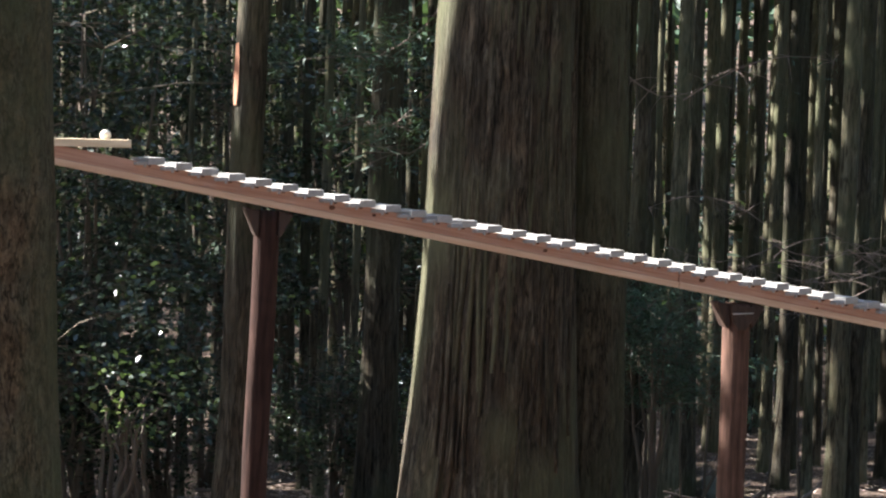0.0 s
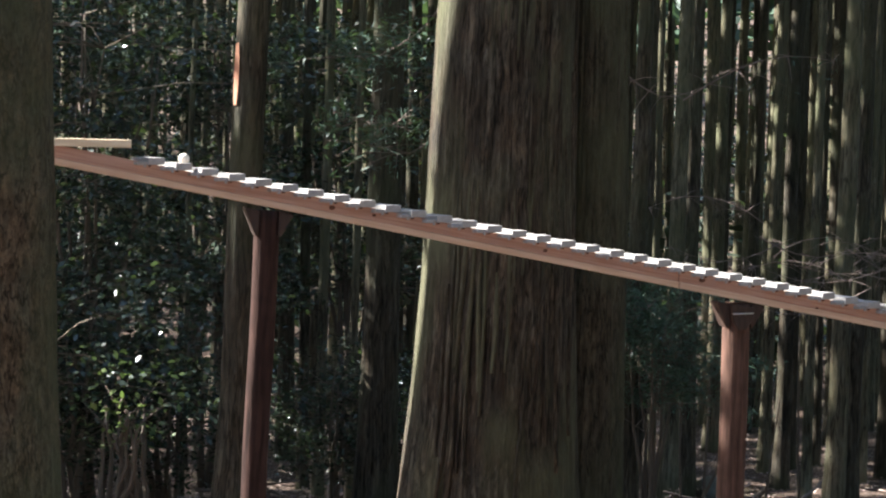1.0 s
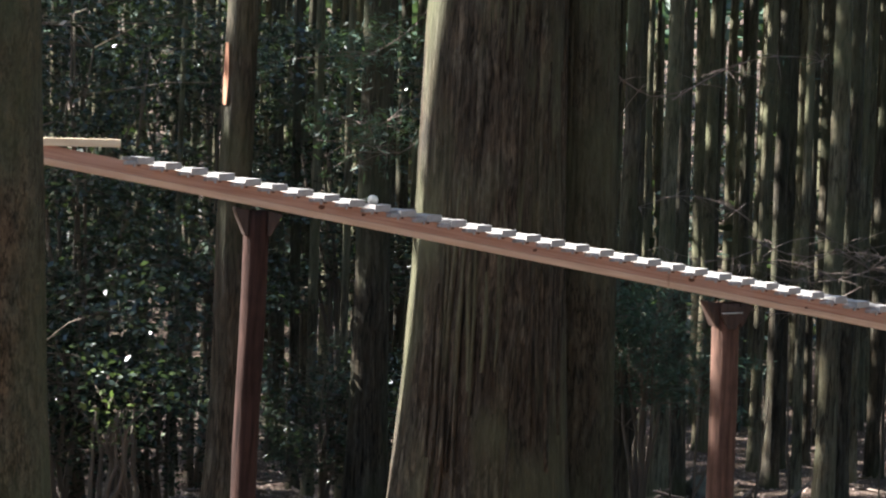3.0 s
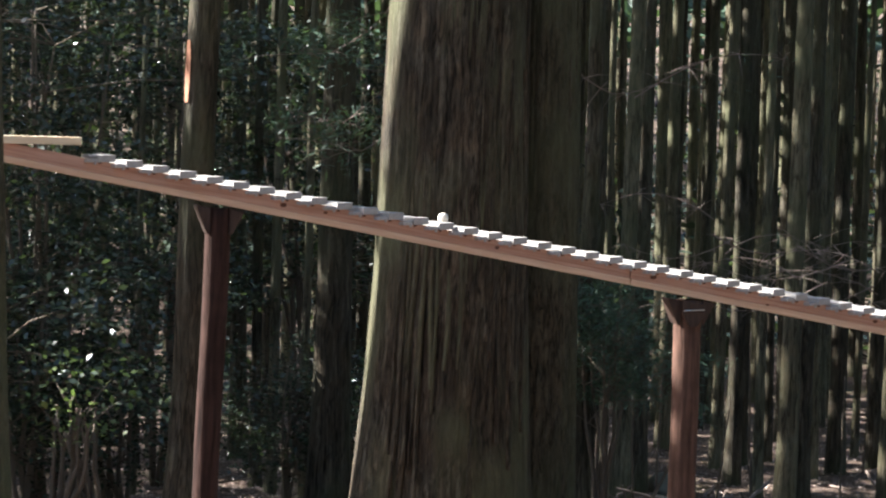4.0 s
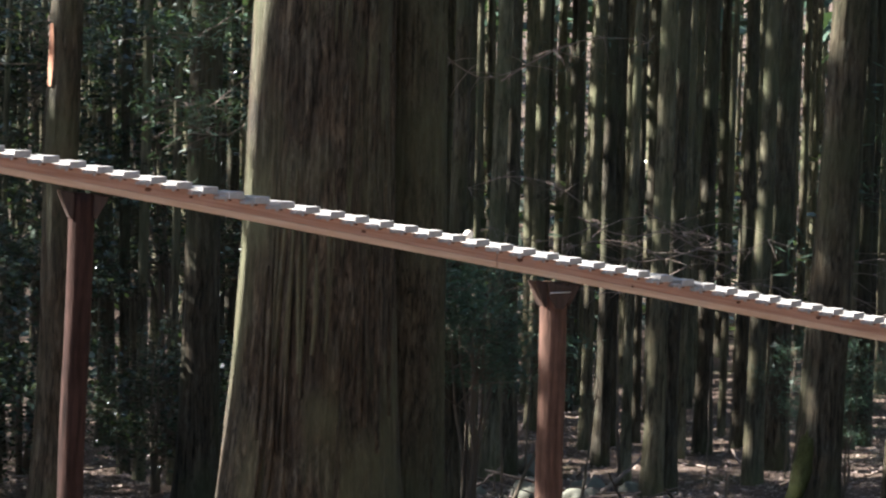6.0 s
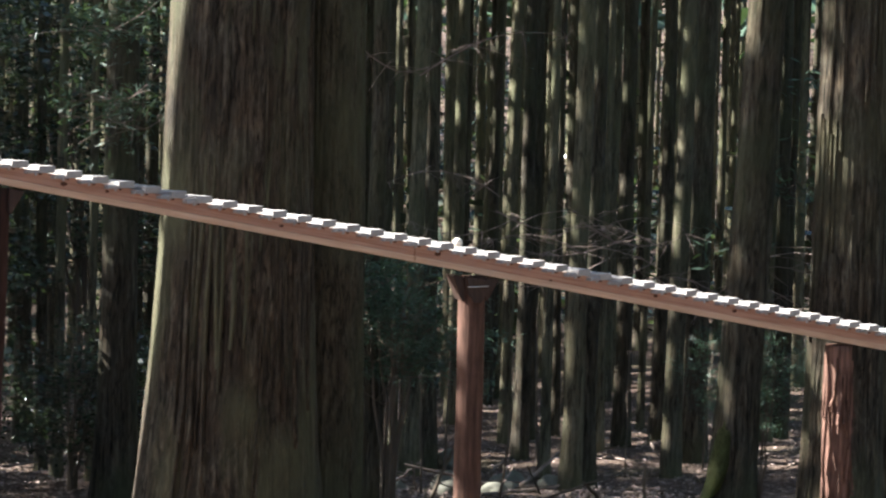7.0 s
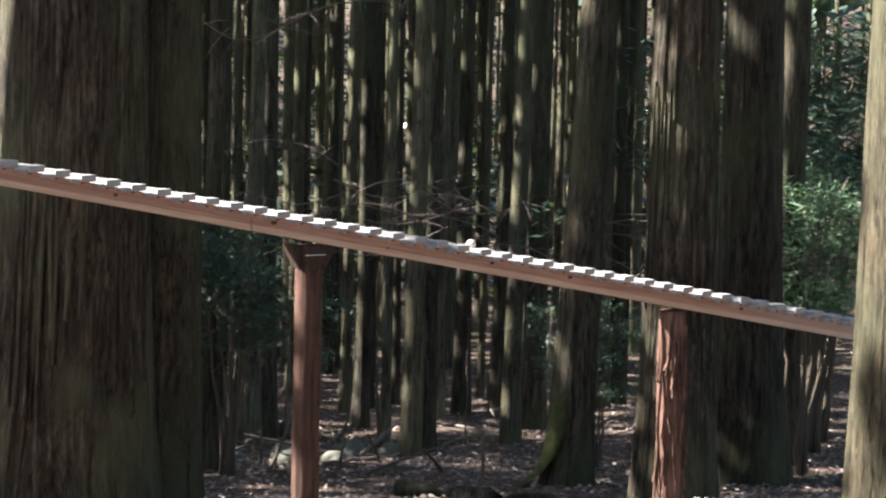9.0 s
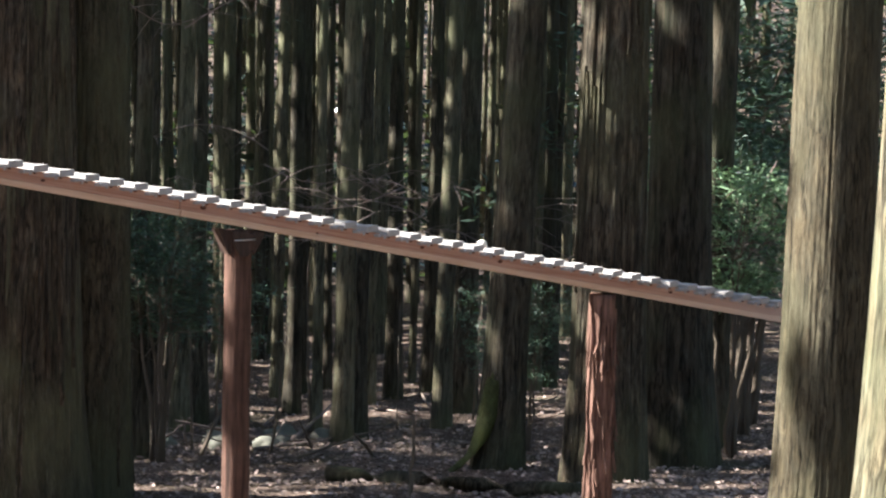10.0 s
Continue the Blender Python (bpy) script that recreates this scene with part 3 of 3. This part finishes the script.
def wood():
    rng = random.Random(11)
    spots = []
    tries = 0
    while len(spots) < 880 and tries < 40000:
        tries += 1
        y = 15 + 80 * rng.uniform(0, 1) ** 1.25
        x = rng.uniform(-0.45 * y - 16, 0.72 * y + 5)
        if y < 23 and -0.25 < x / y < 0.5:
            continue    # the nearer trunks there stand one by one, above
        if any((x - a) ** 2 + (y - b) ** 2 < 1.3 ** 2 for a, b in spots):
            continue
        spots.append((x, y))
    spots.sort(key=lambda p: p[1] + 0.8 * max(0, -p[0] - 0.3 * p[1]))
    spots = [p for p in spots if p[0] > -8 or p[1] > 16.3]    # the wood is open towards the sun
    protos = []
    for i, (x, y) in enumerate(spots[:250]):
        if i < 10:
            protos.append(tree(x, y, rng.uniform(0.06, 0.115), 0, BARK_PALE if i % 5 < 3 else BARK, group="cedars of the wood"))
        else:
            copy_thing(protos[i % 10], pose(x, y, ground_z(x, y), rng.uniform(-1, 1), rng.uniform(-1.4, 1.4), rng.uniform(0, 360)))
    # the farther trees, past counting
    trunks, tops = [], []
    nrng = np.random.RandomState(5)
    for x, y in spots[250:]:
        z, r = ground_z(x, y), rng.uniform(0.06, 0.13)
        lx, ly = rng.uniform(-0.25, 0.25), rng.uniform(-0.25, 0.25)
        trunks.append(limb([(x, y, z - 0.3), (x + lx * 0.3, y + ly * 0.3, z + 4), (x + lx, y + ly, z + 12)], r, r * 0.4, 7))
        h = nrng.uniform(0, 1, 38)
        a, q = nrng.uniform(0, 6.28, 38), 2.6 * np.sqrt(nrng.uniform(0.03, 1, 38)) * (1 - h * 0.8)
        tops.append(np.stack([x + q * np.cos(a), y + q * np.sin(a), z + 5.0 + h * 8], 1))
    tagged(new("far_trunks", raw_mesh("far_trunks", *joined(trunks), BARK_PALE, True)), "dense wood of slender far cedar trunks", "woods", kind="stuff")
    tagged(new("far_foliage", quads_mesh("far_foliage", *leaf_quads(nrng, np.concatenate(tops), 0.5, 0.1, 0.3, 2.0), NEEDLE)), "dark needle canopy over the far wood", "foliage", kind="stuff")
    # low growth under the far trees
    n = 70000
    y = 24 + 80 * nrng.uniform(0, 1, n)
    x = nrng.uniform(-0.4, 0.65, n) * y
    hh = nrng.uniform(0, 1, n) ** 2
    lump = np.array([noise.noise((a * 0.25, b * 0.25, 2.0)) for a, b in zip(x, y)])
    keep = (lump > np.where(y > 42, -0.22, 0.05)) & ((x < 0.37 * y) | (y > 40))
    x, y, hh, lump = x[keep], y[keep], hh[keep], lump[keep]
    c = np.stack([x, y, [ground_z(a, b) for a, b in zip(x, y)] + hh * (1.6 + 5 * np.maximum(lump, -0.1))], 1)
    tagged(new("far_undergrowth", quads_mesh("far_undergrowth", *leaf_quads(nrng, c, 0.16, 0.1, 0.4, 2.0), LEAF)), "dark undergrowth among the far trunks", "undergrowth", kind="stuff")
    # unseen trees added beside and behind the clearing
    for i in range(48):
        y = rng.uniform(-34, 14)
        x = rng.uniform(7, 34) * rng.choice((-1, 1))
        if (y > -4 and abs(x) < 9) or (x < 0 and y > 6 and x > -15):
            continue
        copy_thing(protos[i % 10], pose(x, y, ground_z(x, y), 0, 0, rng.uniform(0, 360)))
    # more added out of view on the sun's side, for their shade
    for i in (2, 3, 6):
        x, y = -4.4 - i * 1.05, 13.4 + (i * 1.7) % 2.6
        copy_thing(protos[i % 10], pose(x, y, ground_z(x, y), 0, 0, i * 77))
    tree(-7.5, 9.6, 0.13, 0, BARK, "", 18, 14, 12, group="cedars of the wood")
    tree(-8.9, 14.9, 0.13, 0, BARK, "", 18, 14, 13, "dense", group="cedars of the wood")
    # unseen wood added behind and beside the clearing to cut sky light, past counting
    trunks, tops = [], []
    while len(trunks) < 170:
        x, y = rng.uniform(-38, 38), rng.uniform(-38, 13)
        if (abs(x) < 7 and y > -5) or (x < 0 and y > 3) or (x > 0 and y > 5 and x < 0.7 * y + 4):
            continue
        z, r = ground_z(x, y), rng.uniform(0.1, 0.2)
        trunks.append(limb([(x, y, z - 0.3), (x + 0.05, y, z + 5), (x, y + 0.1, z + 13)], r, r * 0.4, 7))
        h = nrng.uniform(0, 1, 90)
        a, q = nrng.uniform(0, 6.28, 90), 2.8 * np.sqrt(nrng.uniform(0.03, 1, 90)) * (1 - h * 0.8)
        tops.append(np.stack([x + q * np.cos(a), y + q * np.sin(a), z + 3.0 + h * 10], 1))
    tagged(new("surrounding_trunks", raw_mesh("surrounding_trunks", *joined(trunks), BARK, True)), "unseen cedar wood added round the clearing to cut the sky light", "woods", kind="stuff")
    tagged(new("surrounding_foliage", quads_mesh("surrounding_foliage", *leaf_quads(nrng, np.concatenate(tops), 0.5, 0.1, 0.3, 2.0), NEEDLE)), "unseen needle canopy added round the clearing to cut the sky light", "foliage", kind="stuff")


wood()


# ---------------------------------------------------------------- shrubs, sprays, branches
def shrub_parts(seed, height, spread, clusters, leaves, size, long, mat, bare=0.25, cluster_size=0.16):
    """Stems and leaf clusters of an understorey shrub about its foot."""
    rng = random.Random(seed)
    nrng = np.random.RandomState(seed)
    tubes, ends = [], []
    for i in range(7):
        a = rng.uniform(0, 6.28)
        lean = rng.uniform(0.1, 0.5) * spread
        pts = [(0.05 * math.cos(a) + lean * (k / 6) ** 1.4 * math.cos(a) + rng.uniform(-0.03, 0.03), 0.05 * math.sin(a) + lean * (k / 6) ** 1.4 * math.sin(a) + rng.uniform(-0.03, 0.03), -0.1 + k / 6 * height * rng.uniform(0.85, 0.95)) for k in range(7)]
        tubes.append(limb(pts, 0.022, 0.006))
        for _ in range(max(1, clusters // 7)):
            base = Vector(pts[rng.randint(2, 6)])
            tip = base + Vector((rng.gauss(0, 0.45) * spread, rng.gauss(0, 0.45) * spread, rng.uniform(-0.15, 0.35)))
            if tip.z < bare:
                continue
            tubes.append(limb([base, base.lerp(tip, 0.5) + Vector((0, 0, 0.05)), tip], 0.006, 0.002, 4))
            ends.append(tip)
    c = np.array([list(e) for e in ends])
    c = np.repeat(c, leaves, axis=0) + nrng.normal(size=(len(c) * leaves, 3)) * np.array([cluster_size, cluster_size, cluster_size * 0.5])
    lv, lf = leaf_quads(nrng, c, size, 0.01, 0.5, long)
    tv, tf = joined(tubes)
    return raw_mesh("stem", tv, tf, TWIG, True), quads_mesh("foliage", lv, lf, mat)


TWIG = plain("twig_bark", (0.1, 0.075, 0.055), 0.85)


def shrub(name, label, places, *spec):
    stems, leaves = shrub_parts(*spec)
    for i, (x, y, turn, k) in enumerate(places):
        ob = new(name)
        ob.matrix_basis = pose(x, y, ground_z(x, y), 0, 0, turn)
        ob.scale = (k, k, k)
        tagged(part("stem", stems, ob), kind="stuff")
        tagged(part("foliage", leaves, ob), kind="stuff")
        tagged(ob, label, "shrub", "understorey shrubs")


# broad-leaved evergreens on the left side of the wood
shrub("evergreen_shrub", "tall dark evergreen shrub with small glossy leaves", ((-2.2, 13.2, 0, 1.0), (-1.9, 16.8, 90, 1.1), (-2.9, 16.5, 200, 1.15), (-0.7, 17.2, 300, 1.1), (-3.4, 14.2, 40, 1.0), (-4.6, 19.5, 130, 1.3), (-2.0, 20.0, 250, 1.3)),
      5, 3.6, 1.15, 98, 95, 0.027, 2.0, LEAF, 1.3, 0.105)
shrub("evergreen_bush", "low glossy evergreen bush among the trunks", ((-2.15, 12.2, 0, 1.0), (-1.75, 13.4, 100, 0.9), (-0.75, 14.3, 200, 0.75), (-2.7, 13.0, 300, 1.1), (-0.2, 15.6, 40, 0.7), (-3.1, 15.5, 90, 1.1)),
      8, 1.5, 0.8, 75, 66, 0.027, 2.0, LEAF, 0.15, 0.12)
shrub("fresh_bush", "low bush with fresh yellow-green leaves", ((-1.82, 11.5, 20, 1.0), (-1.62, 11.6, 160, 0.9)),
      31, 0.85, 0.4, 26, 12, 0.03, 1.6, LEAF_FRESH, 0.55, 0.08)
shrub("young_cedar", "young cedar with soft green needle sprays", ((1.3, 12.7, 0, 0.72), (3.7, 12.9, 70, 0.5), (5.75, 14.2, 140, 1.0), (6.3, 15.6, 220, 1.5), (7.0, 18.5, 10, 1.7)),
      14, 2.1, 0.75, 150, 90, 0.012, 7.0, NEEDLE, 1.1, 0.12)
# its needles have the sunlight put into their colour
shrub("sunlit_young_cedar", "young cedar with fresh green needles, coloured as if sunlit", ((4.9, 12.4, 30, 0.85),),
      23, 2.1, 0.55, 110, 90, 0.012, 7.0, NEEDLE_FRESH_LIT, 1.2, 0.11)


def hanging_branch(x, y, z, dx, dy, dz, seed, needles):
    """A dead or living side branch of a trunk, with twigs and sprays."""
    rng, nrng = random.Random(seed), np.random.RandomState(seed)
    a, b = Vector((x, y, z)), Vector((x + dx, y + dy, z + dz))
    spine = [a.lerp(b, k / 6) + Vector((rng.uniform(-0.02, 0.02), 0, 0.12 * math.sin(3.14 * k / 6) * (1 if dz > 0 else -1))) for k in range(7)]
    tubes, tips = [limb(spine, 0.005, 0.0015, 5)], []
    for _ in range(16):
        p = spine[rng.randint(1, 6)]
        q = p + Vector((rng.gauss(0, 0.14), rng.gauss(0, 0.1), rng.uniform(-0.16, 0.06)))
        tubes.append(limb([p, p.lerp(q, 0.5) + Vector((0, 0, 0.01)), q], 0.003, 0.001, 4))
        tips.append(q)
    ob = new("tree_branch")
    tv, tf = joined(tubes)
    tagged(part("twig", raw_mesh("twig", tv, tf, TWIG_PALE, True), ob), kind="stuff")
    if needles:
        c = np.repeat(np.array([list(t) for t in tips]), needles, axis=0)
        c = c + nrng.normal(size=c.shape) * 0.06
        lv, lf = leaf_quads(nrng, c, 0.01, 0.01, 0.6, 7.0)
        part("foliage", quads_mesh("foliage", lv, lf, NEEDLE), ob)
    return tagged(ob, "thin drooping cedar branch with green sprays" if needles else "thin bare dead branch with fine twigs", "branch")


TWIG_PALE = plain("dry_twig", (0.17, 0.125, 0.105), 0.8)
hanging_branch(0.0, 11.3, 1.75, -0.55, 0.1, -0.35, 1, 40)
hanging_branch(-0.05, 11.4, 1.3, -0.4, 0.1, -0.25, 2, 30)
hanging_branch(0.0, 11.4, 1.05, -0.4, 0.05, -0.1, 3, 6)
hanging_branch(1.0, 12.0, 1.4, 0.5, 0.1, -0.08, 4, 0)
hanging_branch(1.35, 12.0, 1.22, 0.9, 0.1, 0.25, 5, 3)
hanging_branch(2.9, 13.2, 0.25, -0.9, 0.1, -0.05, 6, 0)
hanging_branch(2.7, 13.0, 0.1, -0.8, 0.1, -0.12, 7, 0)
hanging_branch(3.2, 13.6, 0.0, -0.9, 0.1, 0.05, 8, 0)
for n in range(16):
    hanging_branch(1.9 + 0.17 * n, 12.6 + (n * 0.77) % 2.4, 0.42 - 0.05 * n + 0.12 * math.sin(n * 2.1), (-1) ** n * 0.75, 0.15, 0.08 * math.sin(n * 1.3), 20 + n, 0)
hanging_branch(1.3, 12.4, 0.05, -0.35, 0.0, -0.05, 9, 60)
hanging_branch(5.1, 12.2, 0.5, -0.3, 0.0, -0.3, 50, 24)
hanging_branch(5.15, 12.1, 0.35, -0.25, 0.0, -0.4, 51, 10)
hanging_branch(5.2, 12.1, 0.25, -0.3, 0.05, -0.3, 52, 0)
hanging_branch(5.05, 12.3, 0.15, -0.35, 0.0, -0.25, 53, 8)


def buttress(root, material_, *rows):
    """A root that runs out from the trunk's foot: rows of x, y, z, radius."""
    verts, faces, sides = [], [], 10
    for j, (x, y, z, r) in enumerate(rows):
        for i in range(sides):
            a = 2 * math.pi * i / sides
            k = 1 + 0.18 * noise.noise((a, j * 0.7, 1.3))
            verts.append((x + r * k * 0.9 * math.sin(a), y + r * k * math.cos(a), z + r * k * math.sin(a)))
    for j in range(len(rows) - 1):
        for i in range(sides):
            a, b = j * sides + i, j * sides + (i + 1) % sides
            faces.append((a, b, b + sides, a + sides))
    faces += [tuple(range(sides))[::-1], tuple((len(rows) - 1) * sides + i for i in range(sides))]
    part("root", raw_mesh("root", verts, faces, material_, True), root, None, "mossy green buttress root")


buttress(mossy, BARK_MOSSY, (-0.045, -0.03, 0.75, 0.05), (-0.065, -0.05, 0.5, 0.075), (-0.09, -0.06, 0.3, 0.085), (-0.14, -0.07, 0.15, 0.08), (-0.22, -0.08, 0.05, 0.06), (-0.34, -0.09, -0.04, 0.04))


# ---------------------------------------------------------------- forest floor things
def rock(x, y, r, seed):
    bm = bmesh.new()
    bmesh.ops.create_icosphere(bm, subdivisions=3, radius=r)
    for v in bm.verts:
        n = noise.noise((v.co.x / r * 0.9 + seed, v.co.y / r * 0.9, v.co.z / r * 0.9)) + 0.4 * noise.noise((v.co.x / r * 2.6, v.co.y / r * 2.6 + seed, v.co.z / r * 2.6))
        v.co *= 1 + 0.45 * n
        v.co.z *= 0.7
    ob = new("rock", mesh("rock", bm, ROCK, True))
    ob.matrix_basis = pose(x, y, ground_z(x, y) + 0.25 * r, 0, 0, seed * 50)
    tagged(ob, "grey mossy rock half sunk in dead leaves", "rock", "rocks on the forest floor")


for i, (x, y, r) in enumerate(((2.3, 17.0, 0.17), (2.55, 15.6, 0.14), (2.28, 14.1, 0.09), (1.93, 14.5, 0.15), (1.86, 13.9, 0.11), (2.12, 13.7, 0.08), (2.75, 15.0, 0.1), (1.55, 14.8, 0.1))):
    rock(x, y, r, i)


def fallen(name, label, x0, y0, x1, y1, r0, r1, z0, z1, seed, mat):
    rng = random.Random(seed)
    a, b = Vector((x0, y0, ground_z(x0, y0) + z0)), Vector((x1, y1, ground_z(x1, y1) + z1))
    bend = 0.2 if r0 > 0.03 else 0.6
    pts = [a.lerp(b, k / 8) + Vector((rng.uniform(-1, 1) * r0 * bend, 0, rng.uniform(-1, 1) * r0 * bend)) for k in range(9)]
    v, f = limb(pts, r0, r1, 12)
    tagged(new(name, raw_mesh(name, v, f, mat, True)), label, "branch" if r0 < 0.04 else "log")


fallen("fallen_log", "dark fallen log lying on the forest floor", 2.1, 11.2, 3.2, 10.1, 0.05, 0.035, 0.03, 0.02, 1, BARK)
fallen("fallen_branch", "pale broken branch leaning on the ground", 2.45, 14.6, 2.95, 15.6, 0.018, 0.008, 0.03, 0.3, 2, TWIG_PALE)
fallen("fallen_branch", "pale broken branch leaning on the ground", 2.0, 13.4, 2.6, 13.9, 0.014, 0.006, 0.02, 0.05, 3, TWIG_PALE)
fallen("fallen_branch", "dark leaning dead branch", 1.6, 13.0, 1.95, 13.3, 0.014, 0.006, 0.0, 0.75, 4, TWIG)
fallen("stake", "thin upright dead sapling", 2.38, 10.45, 2.40, 10.45, 0.012, 0.008, -0.05, 0.42, 5, TWIG)
fallen("fallen_branch", "thin dead branch on the leaves", -1.9, 16.0, -1.1, 16.5, 0.014, 0.006, 0.02, 0.1, 6, TWIG_PALE)


def dead_wood():
    rng = random.Random(17)
    for n in range(34):
        y = rng.uniform(12.2, 18.5)
        x = y * rng.uniform(0.09, 0.3)
        a, ln, r = rng.uniform(0, 6.28), rng.uniform(0.25, 0.9), rng.uniform(0.006, 0.016)
        up = rng.choice((0.02, 0.03, 0.05, 0.22))
        fallen("fallen_branch", "broken dead branch lying on the leaves", x, y, x + ln * math.cos(a), y + ln * math.sin(a), r, r * 0.5, 0.015, up, 40 + n, TWIG_PALE if n % 3 else TWIG)
    for n in range(16):
        y = rng.uniform(12.6, 19)
        x = y * rng.uniform(0.08, 0.34)
        h = rng.uniform(0.5, 1.7)
        fallen("dead_sapling", "thin upright dead sapling", x, y, x + rng.uniform(-0.12, 0.12), y, rng.uniform(0.008, 0.016), 0.004, -0.05, h, 90 + n, TWIG)


dead_wood()


def litter():
    rng = np.random.RandomState(9)
    n = 60000
    y = 8.5 + 17 * rng.uniform(0, 1, n) ** 1.2
    x = rng.uniform(-0.32, 0.62, n) * y
    c = np.array([(a, b, ground_z(a, b) + 0.012) for a, b in zip(x, y)])
    v, f = leaf_quads(rng, c, 0.019, 0.004, 0.15, 1.8)
    tagged(new("leaf_litter", quads_mesh("leaf_litter", v, f, LITTER_LEAF)), "dead brown leaves strewn over the forest floor", "leaf litter", kind="stuff")


litter()


# ---------------------------------------------------------------- what moves
ROLL = [
    (0.0, 0.65), (0.2, 0.708), (0.4, 0.772), (0.6, 0.827), (0.8, 0.883), (1.0, 0.954), (1.2, 1.03), (1.4, 1.096), (1.6, 1.162), (1.8, 1.233),
    (2.0, 1.309), (2.2, 1.391), (2.5, 1.524), (4.0, 2.196), (4.5, 2.40), (5.0, 2.566), (5.5, 2.72), (7.0, 3.195), (7.5, 3.395), (8.0, 3.615),
    (8.5, 3.816), (9.0, 4.024), (9.5, 4.237), (10.0, 4.428),
]


def along(t):
    ts, ss = [a for a, _ in ROLL], [b for _, b in ROLL]
    return float(np.interp(t, ts, ss))


def rest_height(s):
    if s < 0.745:
        return 0.935
    i = min(KEY_COUNT - 1, max(0, math.ceil((s - KEY0) / STEP - 0.02)))
    return key_top(i)


def motions():
    rows, z, fall, dt = [], 0.935, 0.0, 0.05
    for n in range(int(10 / dt) + 1):
        s = along(n * dt)
        floor = rest_height(s)
        if n:
            fall += 9.8 * 0.35 * dt
            z -= fall * dt
        if z <= floor:
            z, fall = floor, 0.0
        turn = math.degrees((s - 0.65) / 0.021)
        rows.append((n * dt, track_frame @ pose(s, 0.008, z + 0.0155, 0, turn, 0)))
    walk(ball, rows)


motions()
